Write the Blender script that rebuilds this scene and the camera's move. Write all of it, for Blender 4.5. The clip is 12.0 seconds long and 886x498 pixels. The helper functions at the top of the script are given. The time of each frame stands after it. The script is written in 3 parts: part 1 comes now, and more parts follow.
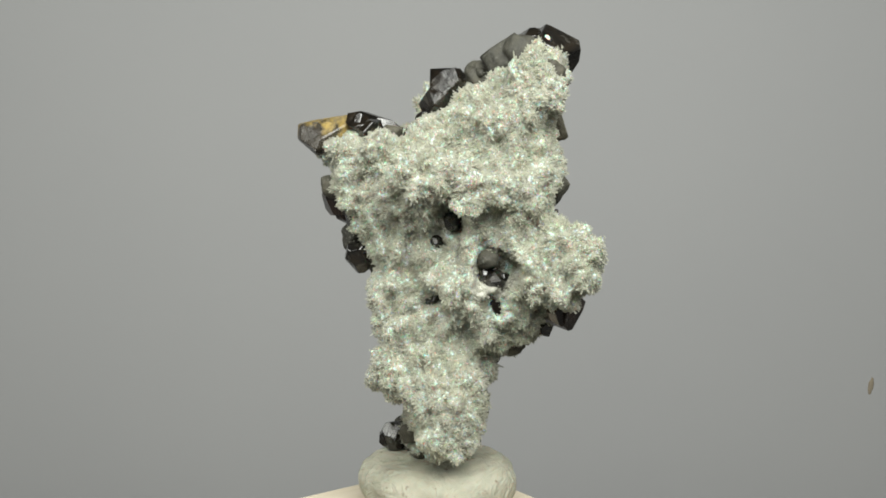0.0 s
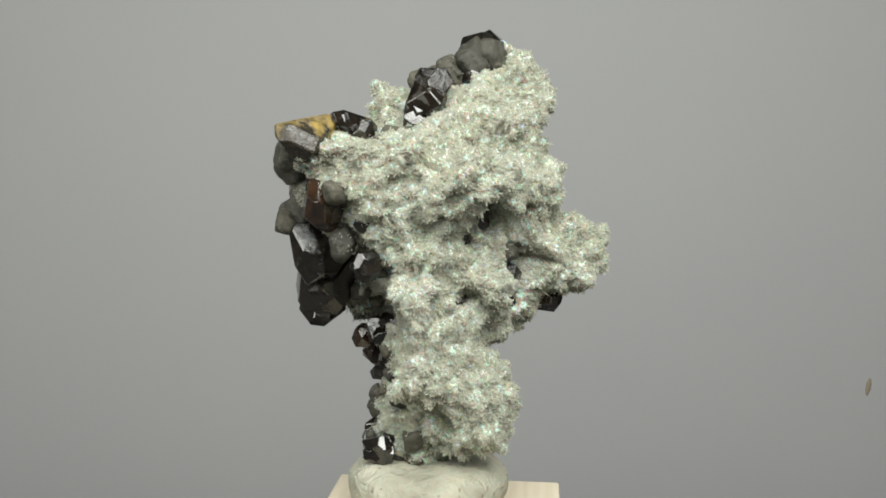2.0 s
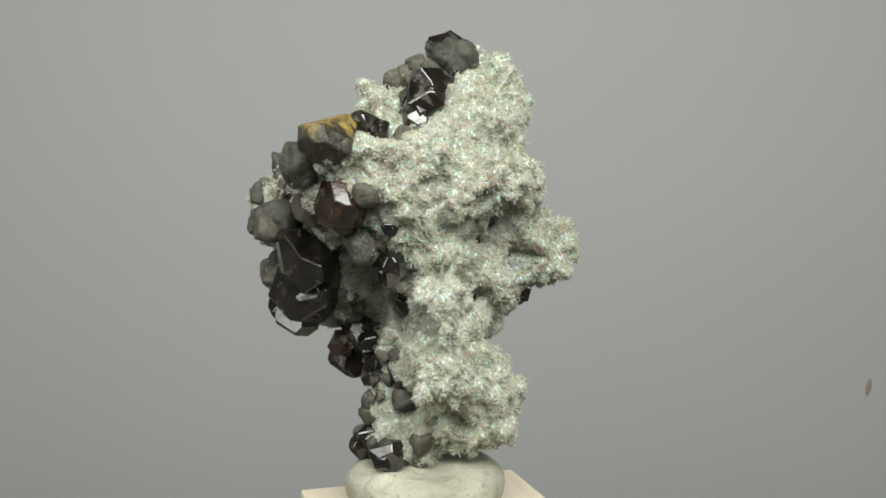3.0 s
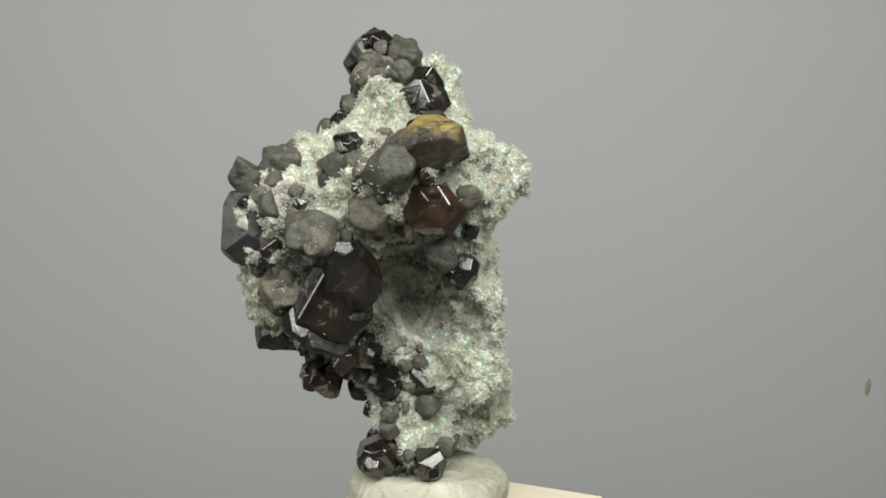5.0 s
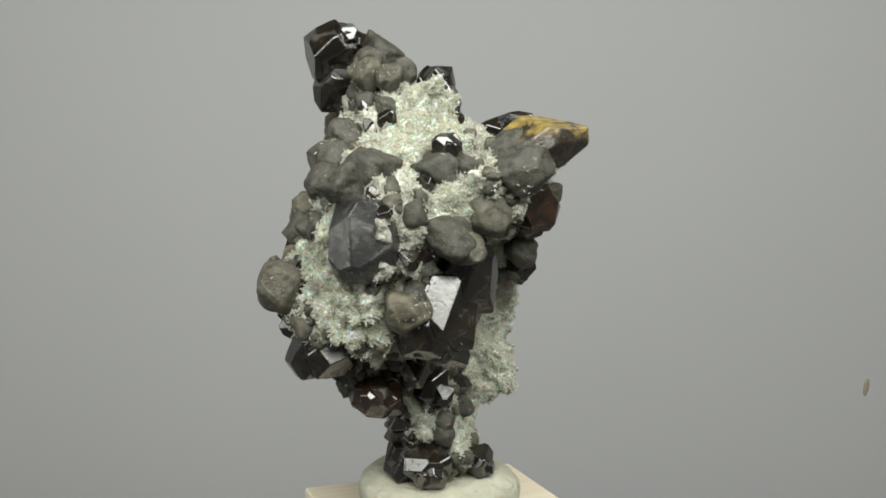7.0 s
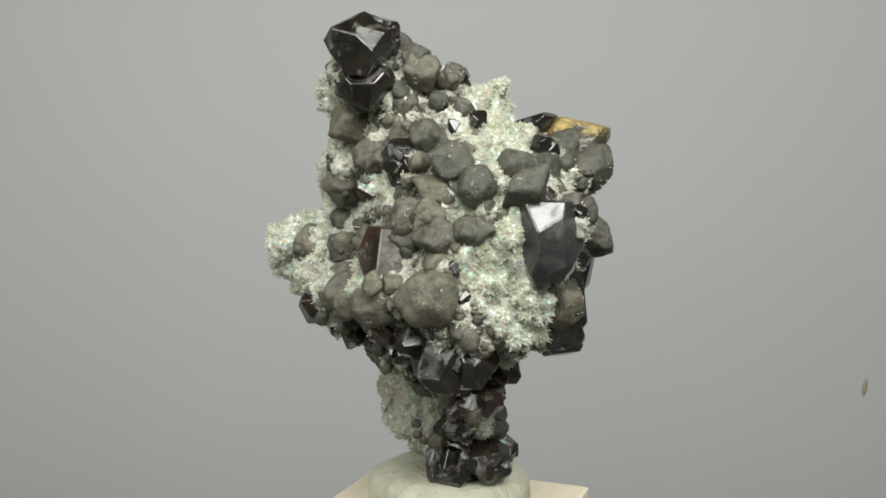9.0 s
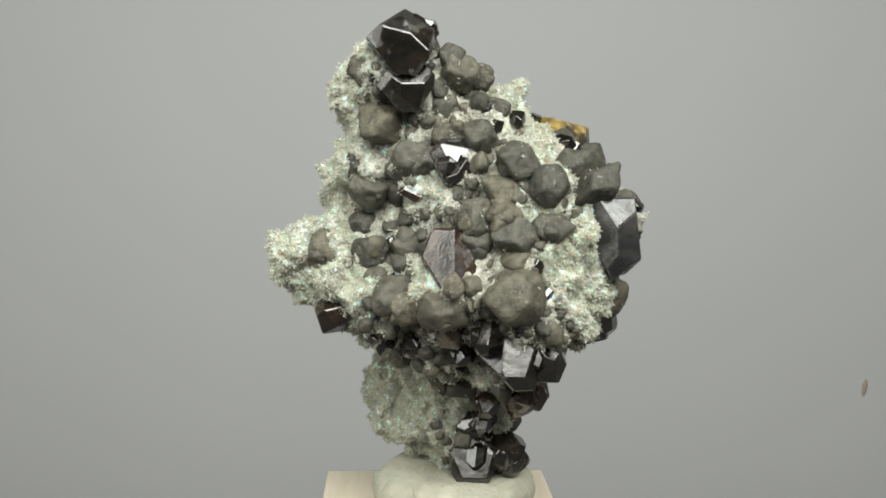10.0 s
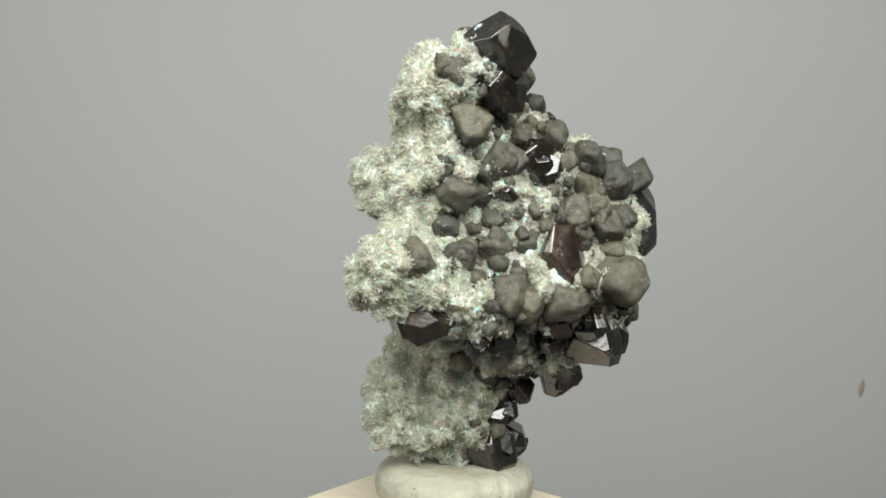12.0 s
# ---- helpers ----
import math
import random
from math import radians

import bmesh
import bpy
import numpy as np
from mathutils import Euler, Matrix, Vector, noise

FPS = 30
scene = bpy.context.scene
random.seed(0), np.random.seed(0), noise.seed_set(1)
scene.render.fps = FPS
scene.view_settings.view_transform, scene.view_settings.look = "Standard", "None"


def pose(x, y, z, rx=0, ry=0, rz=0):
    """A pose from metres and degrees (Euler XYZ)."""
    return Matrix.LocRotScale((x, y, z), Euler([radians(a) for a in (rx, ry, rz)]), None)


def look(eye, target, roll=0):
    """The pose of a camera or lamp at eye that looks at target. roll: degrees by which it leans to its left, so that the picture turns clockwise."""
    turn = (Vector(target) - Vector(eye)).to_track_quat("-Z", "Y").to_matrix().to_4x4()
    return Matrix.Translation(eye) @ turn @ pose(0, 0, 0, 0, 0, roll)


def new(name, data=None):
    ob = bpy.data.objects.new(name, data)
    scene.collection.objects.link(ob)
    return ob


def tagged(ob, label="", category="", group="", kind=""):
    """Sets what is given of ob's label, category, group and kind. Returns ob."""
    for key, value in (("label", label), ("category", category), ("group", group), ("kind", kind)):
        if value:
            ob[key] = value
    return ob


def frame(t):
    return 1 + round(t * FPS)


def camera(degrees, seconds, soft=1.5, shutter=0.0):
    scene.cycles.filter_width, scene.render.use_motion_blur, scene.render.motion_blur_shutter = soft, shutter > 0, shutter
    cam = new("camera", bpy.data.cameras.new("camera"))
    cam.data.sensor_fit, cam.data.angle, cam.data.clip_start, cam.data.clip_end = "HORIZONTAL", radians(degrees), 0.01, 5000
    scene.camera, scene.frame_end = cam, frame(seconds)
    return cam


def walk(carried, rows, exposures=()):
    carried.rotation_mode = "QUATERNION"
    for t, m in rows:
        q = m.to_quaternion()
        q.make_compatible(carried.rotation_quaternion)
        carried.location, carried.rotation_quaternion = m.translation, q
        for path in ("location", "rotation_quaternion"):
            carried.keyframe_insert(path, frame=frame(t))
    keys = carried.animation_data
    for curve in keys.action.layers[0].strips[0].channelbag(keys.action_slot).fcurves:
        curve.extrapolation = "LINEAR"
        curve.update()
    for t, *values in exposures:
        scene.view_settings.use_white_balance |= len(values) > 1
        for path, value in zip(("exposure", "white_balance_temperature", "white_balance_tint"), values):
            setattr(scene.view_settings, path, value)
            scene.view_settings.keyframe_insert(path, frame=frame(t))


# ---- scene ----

import itertools

MM = 0.001

# ---- camera: a still camera before a turntable ----
cam = camera(45.01, 12.0, soft=1.7)
EYE_POSE = pose(0, -0.255, 0.084, 83.378, -0.516, 0.021)
walk(cam, [(0, EYE_POSE), (12, EYE_POSE)], exposures=[(0, 0.16), (3, 0.15), (5, 0.21), (7, 0.23), (9, 0.33), (12, 0.34)])

# ---- light: a dim room, a soft lamp overhead, one beside the camera, an added backdrop fill ----
world = bpy.data.worlds.new("room_air")
scene.world = world
world.use_nodes = True
world.node_tree.nodes["Background"].inputs[0].default_value = (0.82, 0.86, 0.90, 1)
world.node_tree.nodes["Background"].inputs[1].default_value = 0.10


def soft_lamp(name, eye, target, wide, tall, watts, colour):
    data = bpy.data.lights.new(name, "AREA")
    data.shape, data.size, data.size_y, data.energy, data.color = "RECTANGLE", wide, tall, watts, colour
    ob = new(name, data)
    ob.matrix_world = look(eye, target)
    return ob


soft_lamp("key_lamp", (0.12, -0.52, 0.44), (0, 0, 0.05), 0.50, 0.40, 1.25, (0.985, 0.985, 0.88))
soft_lamp("side_lamp", (-0.66, -0.36, 0.30), (0, 0, 0.05), 0.44, 0.44, 2.7, (0.97, 0.985, 0.91))
# unseen fill added to brighten and even out the backdrop
soft_lamp("backdrop_lamp", (0.10, -0.30, 0.40), (0.02, 0.80, -0.70), 0.6, 0.3, 4.9, (0.965, 0.985, 0.93))


# ---- materials ----
def material(name):
    mat = bpy.data.materials.new(name)
    mat.use_nodes = True
    tree = mat.node_tree
    return mat, tree, tree.nodes["Principled BSDF"]


def node(tree, kind, **values):
    n = tree.nodes.new(kind)
    for key, value in values.items():
        n.inputs[key].default_value = value
    return n


def coords(tree):
    return tree.nodes.new("ShaderNodeTexCoord").outputs["Object"]


def noise_node(tree, scale, detail=4, rough=0.55, distort=0.0):
    n = node(tree, "ShaderNodeTexNoise", Scale=scale, Detail=detail, Roughness=rough, Distortion=distort)
    tree.links.new(coords(tree), n.inputs["Vector"])
    return n.outputs["Fac"]


def ramp(tree, fac, *stops):
    n = tree.nodes.new("ShaderNodeValToRGB")
    while len(n.color_ramp.elements) < len(stops):
        n.color_ramp.elements.new(0.5)
    for e, (at, colour) in zip(n.color_ramp.elements, stops):
        e.position, e.color = at, (*colour, 1)
    tree.links.new(fac, n.inputs[0])
    return n.outputs[0]


def mixed(tree, fac, a, b, blend="MIX"):
    n = tree.nodes.new("ShaderNodeMix")
    n.data_type, n.blend_type = "RGBA", blend
    for socket, value in ((n.inputs["Factor"], fac), (n.inputs["A"], a), (n.inputs["B"], b)):
        if isinstance(value, (int, float)):
            socket.default_value = value
        elif isinstance(value, tuple):
            socket.default_value = (*value, 1)
        else:
            tree.links.new(value, socket)
    return n.outputs["Result"]


def bump(tree, shader, height, strength, distance):
    n = node(tree, "ShaderNodeBump", Strength=strength, Distance=distance)
    tree.links.new(height, n.inputs["Height"])
    tree.links.new(n.outputs[0], shader.inputs["Normal"])


def object_random(tree):
    return tree.nodes.new("ShaderNodeObjectInfo").outputs["Random"]


def quartz_material(name, tint, through_light):
    """White needle quartz: glossy skin over a milky body that lets some light through."""
    mat, tree, skin = material(name)
    island = tree.nodes.new("ShaderNodeNewGeometry").outputs["Random Per Island"]
    shade = ramp(tree, island, (0.0, tuple(c * 0.96 for c in tint)), (0.5, tint), (1.0, tuple(min(0.96, c * 1.03) for c in tint)))
    cloud = ramp(tree, noise_node(tree, 90, 3), (0.35, (0.95, 0.96, 0.92)), (0.65, (1, 1, 1)))
    colour = mixed(tree, 1.0, shade, cloud, "MULTIPLY")
    tree.links.new(colour, skin.inputs["Base Color"])
    skin.inputs["Roughness"].default_value = 0.6
    skin.inputs["IOR"].default_value = 1.4
    milk = node(tree, "ShaderNodeBsdfTranslucent")
    tree.links.new(colour, milk.inputs["Color"])
    mix = node(tree, "ShaderNodeMixShader", Fac=through_light)
    tree.links.new(skin.outputs[0], mix.inputs[1])
    tree.links.new(milk.outputs[0], mix.inputs[2])
    clear = node(tree, "ShaderNodeBsdfTransparent", Color=(0.97, 0.97, 0.965, 1))
    glassy = node(tree, "ShaderNodeMixShader", Fac=0.32)
    tree.links.new(mix.outputs[0], glassy.inputs[1])
    tree.links.new(clear.outputs[0], glassy.inputs[2])
    tree.links.new(glassy.outputs[0], tree.nodes["Material Output"].inputs["Surface"])
    return mat


def crust_material():
    mat, tree, skin = material("quartz_crust")
    colour = ramp(tree, noise_node(tree, 140, 5, 0.6), (0.34, (0.06, 0.055, 0.04)), (0.47, (0.22, 0.215, 0.18)), (0.62, (0.52, 0.52, 0.46)))
    tree.links.new(colour, skin.inputs["Base Color"])
    skin.inputs["Roughness"].default_value = 0.45
    bump(tree, skin, noise_node(tree, 900, 4), 0.8, 0.0008)
    return mat


def milk_material():
    """Massive milky quartz between the needles."""
    mat, tree, skin = material("milky_quartz")
    colour = ramp(tree, noise_node(tree, 170, 5, 0.6), (0.30, (0.55, 0.548, 0.49)), (0.45, (0.70, 0.697, 0.63)), (0.7, (0.745, 0.742, 0.675)))
    tree.links.new(colour, skin.inputs["Base Color"])
    skin.inputs["Roughness"].default_value = 0.35
    skin.inputs["Subsurface Weight"].default_value = 0.85
    skin.inputs["Subsurface Scale"].default_value = 0.005
    bump(tree, skin, noise_node(tree, 1300, 4), 0.9, 0.0007)
    return mat


def taupe_material():
    """Dull grey-brown crystals under a thin dusty skin, chipped in places."""
    mat, tree, skin = material("taupe_crystal")
    tone = ramp(tree, object_random(tree), (0.0, (0.043, 0.042, 0.033)), (0.5, (0.068, 0.065, 0.050)), (1.0, (0.104, 0.095, 0.067)))
    grain = ramp(tree, noise_node(tree, 520, 6, 0.62), (0.30, (0.42, 0.40, 0.36)), (0.50, (1, 1, 1)), (0.72, (1.5, 1.47, 1.4)))
    colour = mixed(tree, 1.0, tone, grain, "MULTIPLY")
    stain = ramp(tree, noise_node(tree, 150, 4, 0.55, 0.8), (0.58, (0, 0, 0)), (0.66, (0.8, 0.8, 0.8)))
    colour = mixed(tree, stain, colour, (0.045, 0.038, 0.026))
    crack = ramp(tree, noise_node(tree, 210, 2, 0.4, 2.5), (0.488, (0, 0, 0)), (0.5, (0.75, 0.75, 0.75)), (0.512, (0, 0, 0)))
    colour = mixed(tree, crack, colour, (0.02, 0.017, 0.012))
    frost = ramp(tree, noise_node(tree, 1700, 3, 0.6), (0.60, (0, 0, 0)), (0.70, (1, 1, 1)))
    where = ramp(tree, noise_node(tree, 120, 3, 0.5), (0.48, (0, 0, 0)), (0.62, (0.5, 0.5, 0.5)))
    colour = mixed(tree, mixed(tree, 1.0, frost, where, "MULTIPLY"), colour, (0.42, 0.41, 0.37))
    tree.links.new(colour, skin.inputs["Base Color"])
    gloss = ramp(tree, noise_node(tree, 260, 3), (0.35, (0.36, 0.36, 0.36)), (0.65, (0.68, 0.68, 0.68)))
    tree.links.new(gloss, skin.inputs["Roughness"])
    bump(tree, skin, noise_node(tree, 620, 7, 0.68), 0.85, 0.0008)
    return mat


def dark_material(name, low, high, gold=0.0, rough=0.08, ior=1.85):
    """Black to brown resinous crystals with bright faces; gold is the share of yellow, rough skin."""
    mat, tree, skin = material(name)
    colour = ramp(tree, noise_node(tree, 150, 6, 0.66, 0.8), (0.42, low), (0.70, high))
    rough_mask = ramp(tree, noise_node(tree, 240, 5, 0.6), (0.45, (rough,) * 3), (0.7, (rough + 0.14,) * 3))
    crusted = ramp(tree, noise_node(tree, 190, 7, 0.68, 0.6), (0.56, (0, 0, 0)), (0.63, (0.85, 0.85, 0.85)))
    colour = mixed(tree, crusted, colour, ramp(tree, noise_node(tree, 900, 4), (0.35, (0.010, 0.009, 0.007)), (0.7, (0.050, 0.045, 0.034))))
    rough_mask = mixed(tree, crusted, rough_mask, (0.55, 0.55, 0.55))
    if gold:
        height = tree.nodes.new("ShaderNodeSeparateXYZ")
        tree.links.new(coords(tree), height.inputs[0])
        above = node(tree, "ShaderNodeMapRange", **{"From Min": -0.004, "From Max": 0.006, "To Min": -0.18, "To Max": 0.22})
        tree.links.new(height.outputs["Z"], above.inputs["Value"])
        patchy = tree.nodes.new("ShaderNodeMath")
        tree.links.new(noise_node(tree, 170, 8, 0.72, 0.5), patchy.inputs[0])
        tree.links.new(above.outputs["Result"], patchy.inputs[1])
        mask = ramp(tree, patchy.outputs[0], (0.52, (0, 0, 0)), (0.62, (1, 1, 1)))
        ochre = ramp(tree, noise_node(tree, 480, 5), (0.35, (0.10, 0.07, 0.018)), (0.66, (0.32, 0.225, 0.055)))
        colour = mixed(tree, mask, colour, ochre)
        rough_mask = mixed(tree, mask, rough_mask, (0.4, 0.4, 0.4))
    tree.links.new(colour, skin.inputs["Base Color"])
    tree.links.new(rough_mask, skin.inputs["Roughness"])
    skin.inputs["IOR"].default_value = 1.7 if gold else ior
    bump(tree, skin, noise_node(tree, 300, 7, 0.65, 1.2), 0.22 + gold, 0.0006 + 0.001 * gold)
    return mat


def putty_material():
    mat, tree, skin = material("putty")
    colour = ramp(tree, noise_node(tree, 60, 5, 0.6), (0.32, (0.25, 0.243, 0.185)), (0.5, (0.37, 0.362, 0.285)), (0.7, (0.47, 0.46, 0.37)))
    specks = ramp(tree, noise_node(tree, 420, 3, 0.5), (0.66, (0, 0, 0)), (0.72, (1, 1, 1)))
    colour = mixed(tree, specks, colour, (0.24, 0.21, 0.16))
    tree.links.new(colour, skin.inputs["Base Color"])
    skin.inputs["Roughness"].default_value = 0.62
    skin.inputs["Subsurface Weight"].default_value = 0.1
    skin.inputs["Subsurface Scale"].default_value = 0.003
    bump(tree, skin, noise_node(tree, 150, 7, 0.65, 1.5), 0.9, 0.0022)
    return mat


def wood_material():
    mat, tree, skin = material("pale_wood")
    stretch = tree.nodes.new("ShaderNodeMapping")
    stretch.inputs["Scale"].default_value = (1, 14, 14)
    tree.links.new(coords(tree), stretch.inputs["Vector"])
    grain = node(tree, "ShaderNodeTexNoise", Scale=40, Detail=5, Roughness=0.6)
    tree.links.new(stretch.outputs[0], grain.inputs["Vector"])
    colour = ramp(tree, grain.outputs["Fac"], (0.3, (0.56, 0.49, 0.37)), (0.55, (0.61, 0.54, 0.42)), (0.8, (0.64, 0.58, 0.47)))
    tree.links.new(colour, skin.inputs["Base Color"])
    skin.inputs["Roughness"].default_value = 0.55
    bump(tree, skin, grain.outputs["Fac"], 0.2, 0.0004)
    return mat


def paper_material(name, low, high):
    mat, tree, skin = material(name)
    colour = ramp(tree, noise_node(tree, 2.2, 3), (0.3, low), (0.7, high))
    tree.links.new(colour, skin.inputs["Base Color"])
    skin.inputs["Roughness"].default_value = 0.85
    bump(tree, skin, noise_node(tree, 160, 4), 0.08, 0.001)
    return mat


QUARTZ = quartz_material("needle_quartz", (0.745, 0.742, 0.672), 0.62)
CRUST = crust_material()
TAUPE = taupe_material()
MILK = milk_material()
TABLE = paper_material("dark_table_top", (0.045, 0.045, 0.045), (0.06, 0.06, 0.06))
BLACK = dark_material("black_crystal", (0.004, 0.0036, 0.003), (0.020, 0.014, 0.008))
SATIN = dark_material("satin_black_crystal", (0.012, 0.012, 0.013), (0.035, 0.033, 0.030), rough=0.24, ior=1.85)
BROWN = dark_material("brown_crystal", (0.008, 0.005, 0.0035), (0.052, 0.025, 0.011), rough=0.12)
GOLD = dark_material("gold_stained_crystal", (0.022, 0.017, 0.011), (0.066, 0.053, 0.033), gold=0.33, rough=0.24)
PUTTY = putty_material()
WOOD = wood_material()
PAPER = paper_material("grey_paper", (0.490, 0.492, 0.504), (0.515, 0.516, 0.524))
# pale, so that the unseen room throws fill light back
WALL = paper_material("grey_wall", (0.62, 0.62, 0.60), (0.66, 0.66, 0.64))
SMUDGE = paper_material("brown_smudge", (0.33, 0.27, 0.19), (0.38, 0.33, 0.26))


# ---- helpers for meshes ----
def part(name, bm, mat, parent=None, label="", at=None):
    mesh = bm
    if isinstance(bm, bmesh.types.BMesh):
        mesh = bpy.data.meshes.new(name)
        bm.to_mesh(mesh)
        bm.free()
    if not mesh.materials:
        mesh.materials.append(mat)
    ob = new(name, mesh)
    if parent:
        ob.parent = parent
    if at is not None:
        ob.matrix_local = at
    return tagged(ob, label)


def box(size, bevel=0.0):
    bm = bmesh.new()
    bmesh.ops.create_cube(bm, size=1)
    bmesh.ops.scale(bm, vec=size, verts=bm.verts)
    if bevel:
        bmesh.ops.bevel(bm, geom=bm.edges[:], offset=bevel, segments=3, profile=0.6, affect="EDGES")
    return bm


# ---- setting: a closed grey room, added out of view for bounced light, and a table ----
ROOM = (3.0, 3.2, 2.2)
TABLE_TOP = -0.060


def room():
    wide, deep, tall = ROOM
    low = -0.8
    for name, size, at in (("floor", (wide, deep, 0.1), (0, 0, low - 0.05)), ("ceiling", (wide, deep, 0.1), (0, 0, low + tall + 0.05)),
                           ("wall_north", (wide, 0.1, tall), (0, deep / 2 + 0.05, low + tall / 2)), ("wall_south", (wide, 0.1, tall), (0, -deep / 2 - 0.05, low + tall / 2)),
                           ("wall_east", (0.1, deep, tall), (wide / 2 + 0.05, 0, low + tall / 2)), ("wall_west", (0.1, deep, tall), (-wide / 2 - 0.05, 0, low + tall / 2))):
        tagged(part(name, box(size), WALL, at=pose(*at)), "plain grey " + name.split("_")[0] + " of the unseen room added for bounced light", name.split("_")[0], kind="structure")
    table = part("table", box((1.2, 0.60, 0.70), 0.004), TABLE, at=pose(0, -0.20, TABLE_TOP - 0.35))
    tagged(table, "plain dark table under the wooden block", "table", kind="structure")


def backdrop():
    """A sheet of grey paper with one brown smudge, hung behind the table."""
    sheet = part("backdrop_sheet", box((1.9, 0.003, 1.5)), PAPER)
    tagged(sheet, "plain grey paper backdrop with one small brown smudge", "backdrop")
    bm = bmesh.new()
    bmesh.ops.create_icosphere(bm, subdivisions=3, radius=1)
    for v in bm.verts:
        n = 1 + 0.3 * noise.noise(v.co * 2)
        v.co = Vector((v.co.x * 0.0021 * n + v.co.z * 0.0007, v.co.y * 0.0012, v.co.z * 0.0068 * n))
    part("smudge", bm, SMUDGE, sheet, "small upright brown smudge", at=pose(0.3475, -0.0017, -0.3752))
    return sheet


# ---- the wooden block and the putty on it ----
BLOCK_TOP = -11.2 * MM


def wooden_block():
    tall = BLOCK_TOP - TABLE_TOP
    holder = tagged(new("wooden_block"), "square pale wooden block carrying the putty lump", "block")
    part("block_body", box((0.0594, 0.0594, tall), 0.0008), WOOD, holder, at=pose(-0.0026, -0.0019, TABLE_TOP + tall / 2, 0, 0, 37.6))
    return holder


def putty_lump():
    bm = bmesh.new()
    bmesh.ops.create_icosphere(bm, subdivisions=5, radius=1)
    low, high = BLOCK_TOP - 0.6 * MM, 4.0 * MM
    for v in bm.verts:
        d = v.co.normalized()
        flat = math.hypot(d.x, d.y)
        side = flat ** 0.8
        n = 1 + 0.05 * noise.noise(d * 1.6 + Vector((4, 1, 2))) + 0.018 * noise.noise(d * 5)
        a = math.atan2(d.y, d.x)
        r = 19.6 * MM * side * n
        up = math.copysign(abs(d.z) ** 0.78, d.z)
        z = (low + high) / 2 + up * (high - low) / 2
        if up > 0:
            z -= 2.6 * MM * max(0, 1 - r / (15 * MM)) ** 0.7
            z += 1.0 * MM * up * noise.noise(Vector((math.cos(a) * 1.3, math.sin(a) * 1.3, 7)))
            z -= 0.5 * MM * abs(noise.noise(Vector((d.x * 6, d.y * 6, 1))))
        v.co = (-0.4 * MM + r * math.cos(a), 3.6 * MM + r * math.sin(a), max(z, BLOCK_TOP))
    for f in bm.faces:
        f.smooth = True
    lump = part("putty_lump", bm, PUTTY)
    return tagged(lump, "kneaded off-white putty lump under the mineral specimen", "putty")


# ---- the mineral specimen ----
# lobes of the crusted body: x, y, z, radius in millimetres
FOOT = ((-2.6, 9.4, 7.2, 7.9), (-1, 5.4, 9.2, 8.4), (1.7, -6.7, 10.2, 7.1), (0.9, 4.3, 14.2, 10.4), (1.7, -11.7, 14.1, 8.1), (-0.3, 12.2, 16.2, 7.4), (1.8, -9.7, 20.1, 9.5),
        (-0.2, -1.7, 24.1, 11.7), (2.9, 7.2, 25.1, 10.4), (5.5, 16.4, 29, 6.4), (-8, -1.6, 30, 7.8), (-2.6, 9.3, 31.1, 6.6))
WAIST = ((11.3, 22.8, 35.9, 9.8), (10.8, -1.8, 36.9, 9.0), (13.4, 12.2, 37.9, 11.2), (-5.1, -2.7, 39.9, 8.7), (-7.7, 33.5, 42.9, 7.0), (13.9, 30.7, 45.8, 13.0), (26.4, 2.5, 45.8, 8.1),
         (5.8, -4.9, 45.9, 11.4), (15.7, -2.1, 46.8, 14.0), (25, -8.3, 46.8, 8.4), (8, 35.3, 47.8, 12.1), (3.5, 30.7, 48.8, 14.2), (21.2, 19.6, 48.8, 12.1), (-6.9, 3.3, 48.9, 9.2), (12, 19.7, 49.8, 16.9))
MIDDLE = ((25.2, -15.3, 52.8, 8.2), (20.7, -8.9, 52.7, 10.6), (26.7, -16.9, 52.7, 6.8), (8.8, 2.1, 55.8, 17.4), (-7.8, 4.3, 56.8, 11.4), (16.9, 29.4, 57.7, 9.2), (3.7, 34.7, 61.7, 14.1),
          (1.1, 41, 61.7, 10.2), (7.8, 19.3, 64.7, 17.7), (-7.7, 22.4, 65.7, 11.8), (-14.8, 4.4, 65.7, 9.1), (3.9, 7, 68.7, 19.1), (6, 24.6, 68.7, 14.6), (-5.1, -5.9, 68.7, 9.8), (-9.5, 12.3, 69.7, 13.8), (-16.4, 14.6, 69.7, 11.3))
CROWN = ((16.8, -10, 69.6, 9.6), (0.9, 15.9, 69.7, 17.5), (2.9, -14, 70.6, 7.6), (-17.9, 22.8, 70.7, 7.7), (-22.8, 5.7, 70.7, 5.6), (-5.1, -13.9, 71.6, 6.3), (17.8, -5, 73.6, 10.5),
         (8.9, 4, 75.6, 16.7), (-15, -1.7, 76.6, 6.0), (-25.4, 13.9, 77.6, 6.3), (9.4, 10.8, 81.5, 11.8), (14.9, -1.9, 85.5, 11.3), (21.3, -7.7, 91.5, 7.4), (16.1, 7, 94.4, 6.1), (22.7, 3.2, 96.4, 7.7))
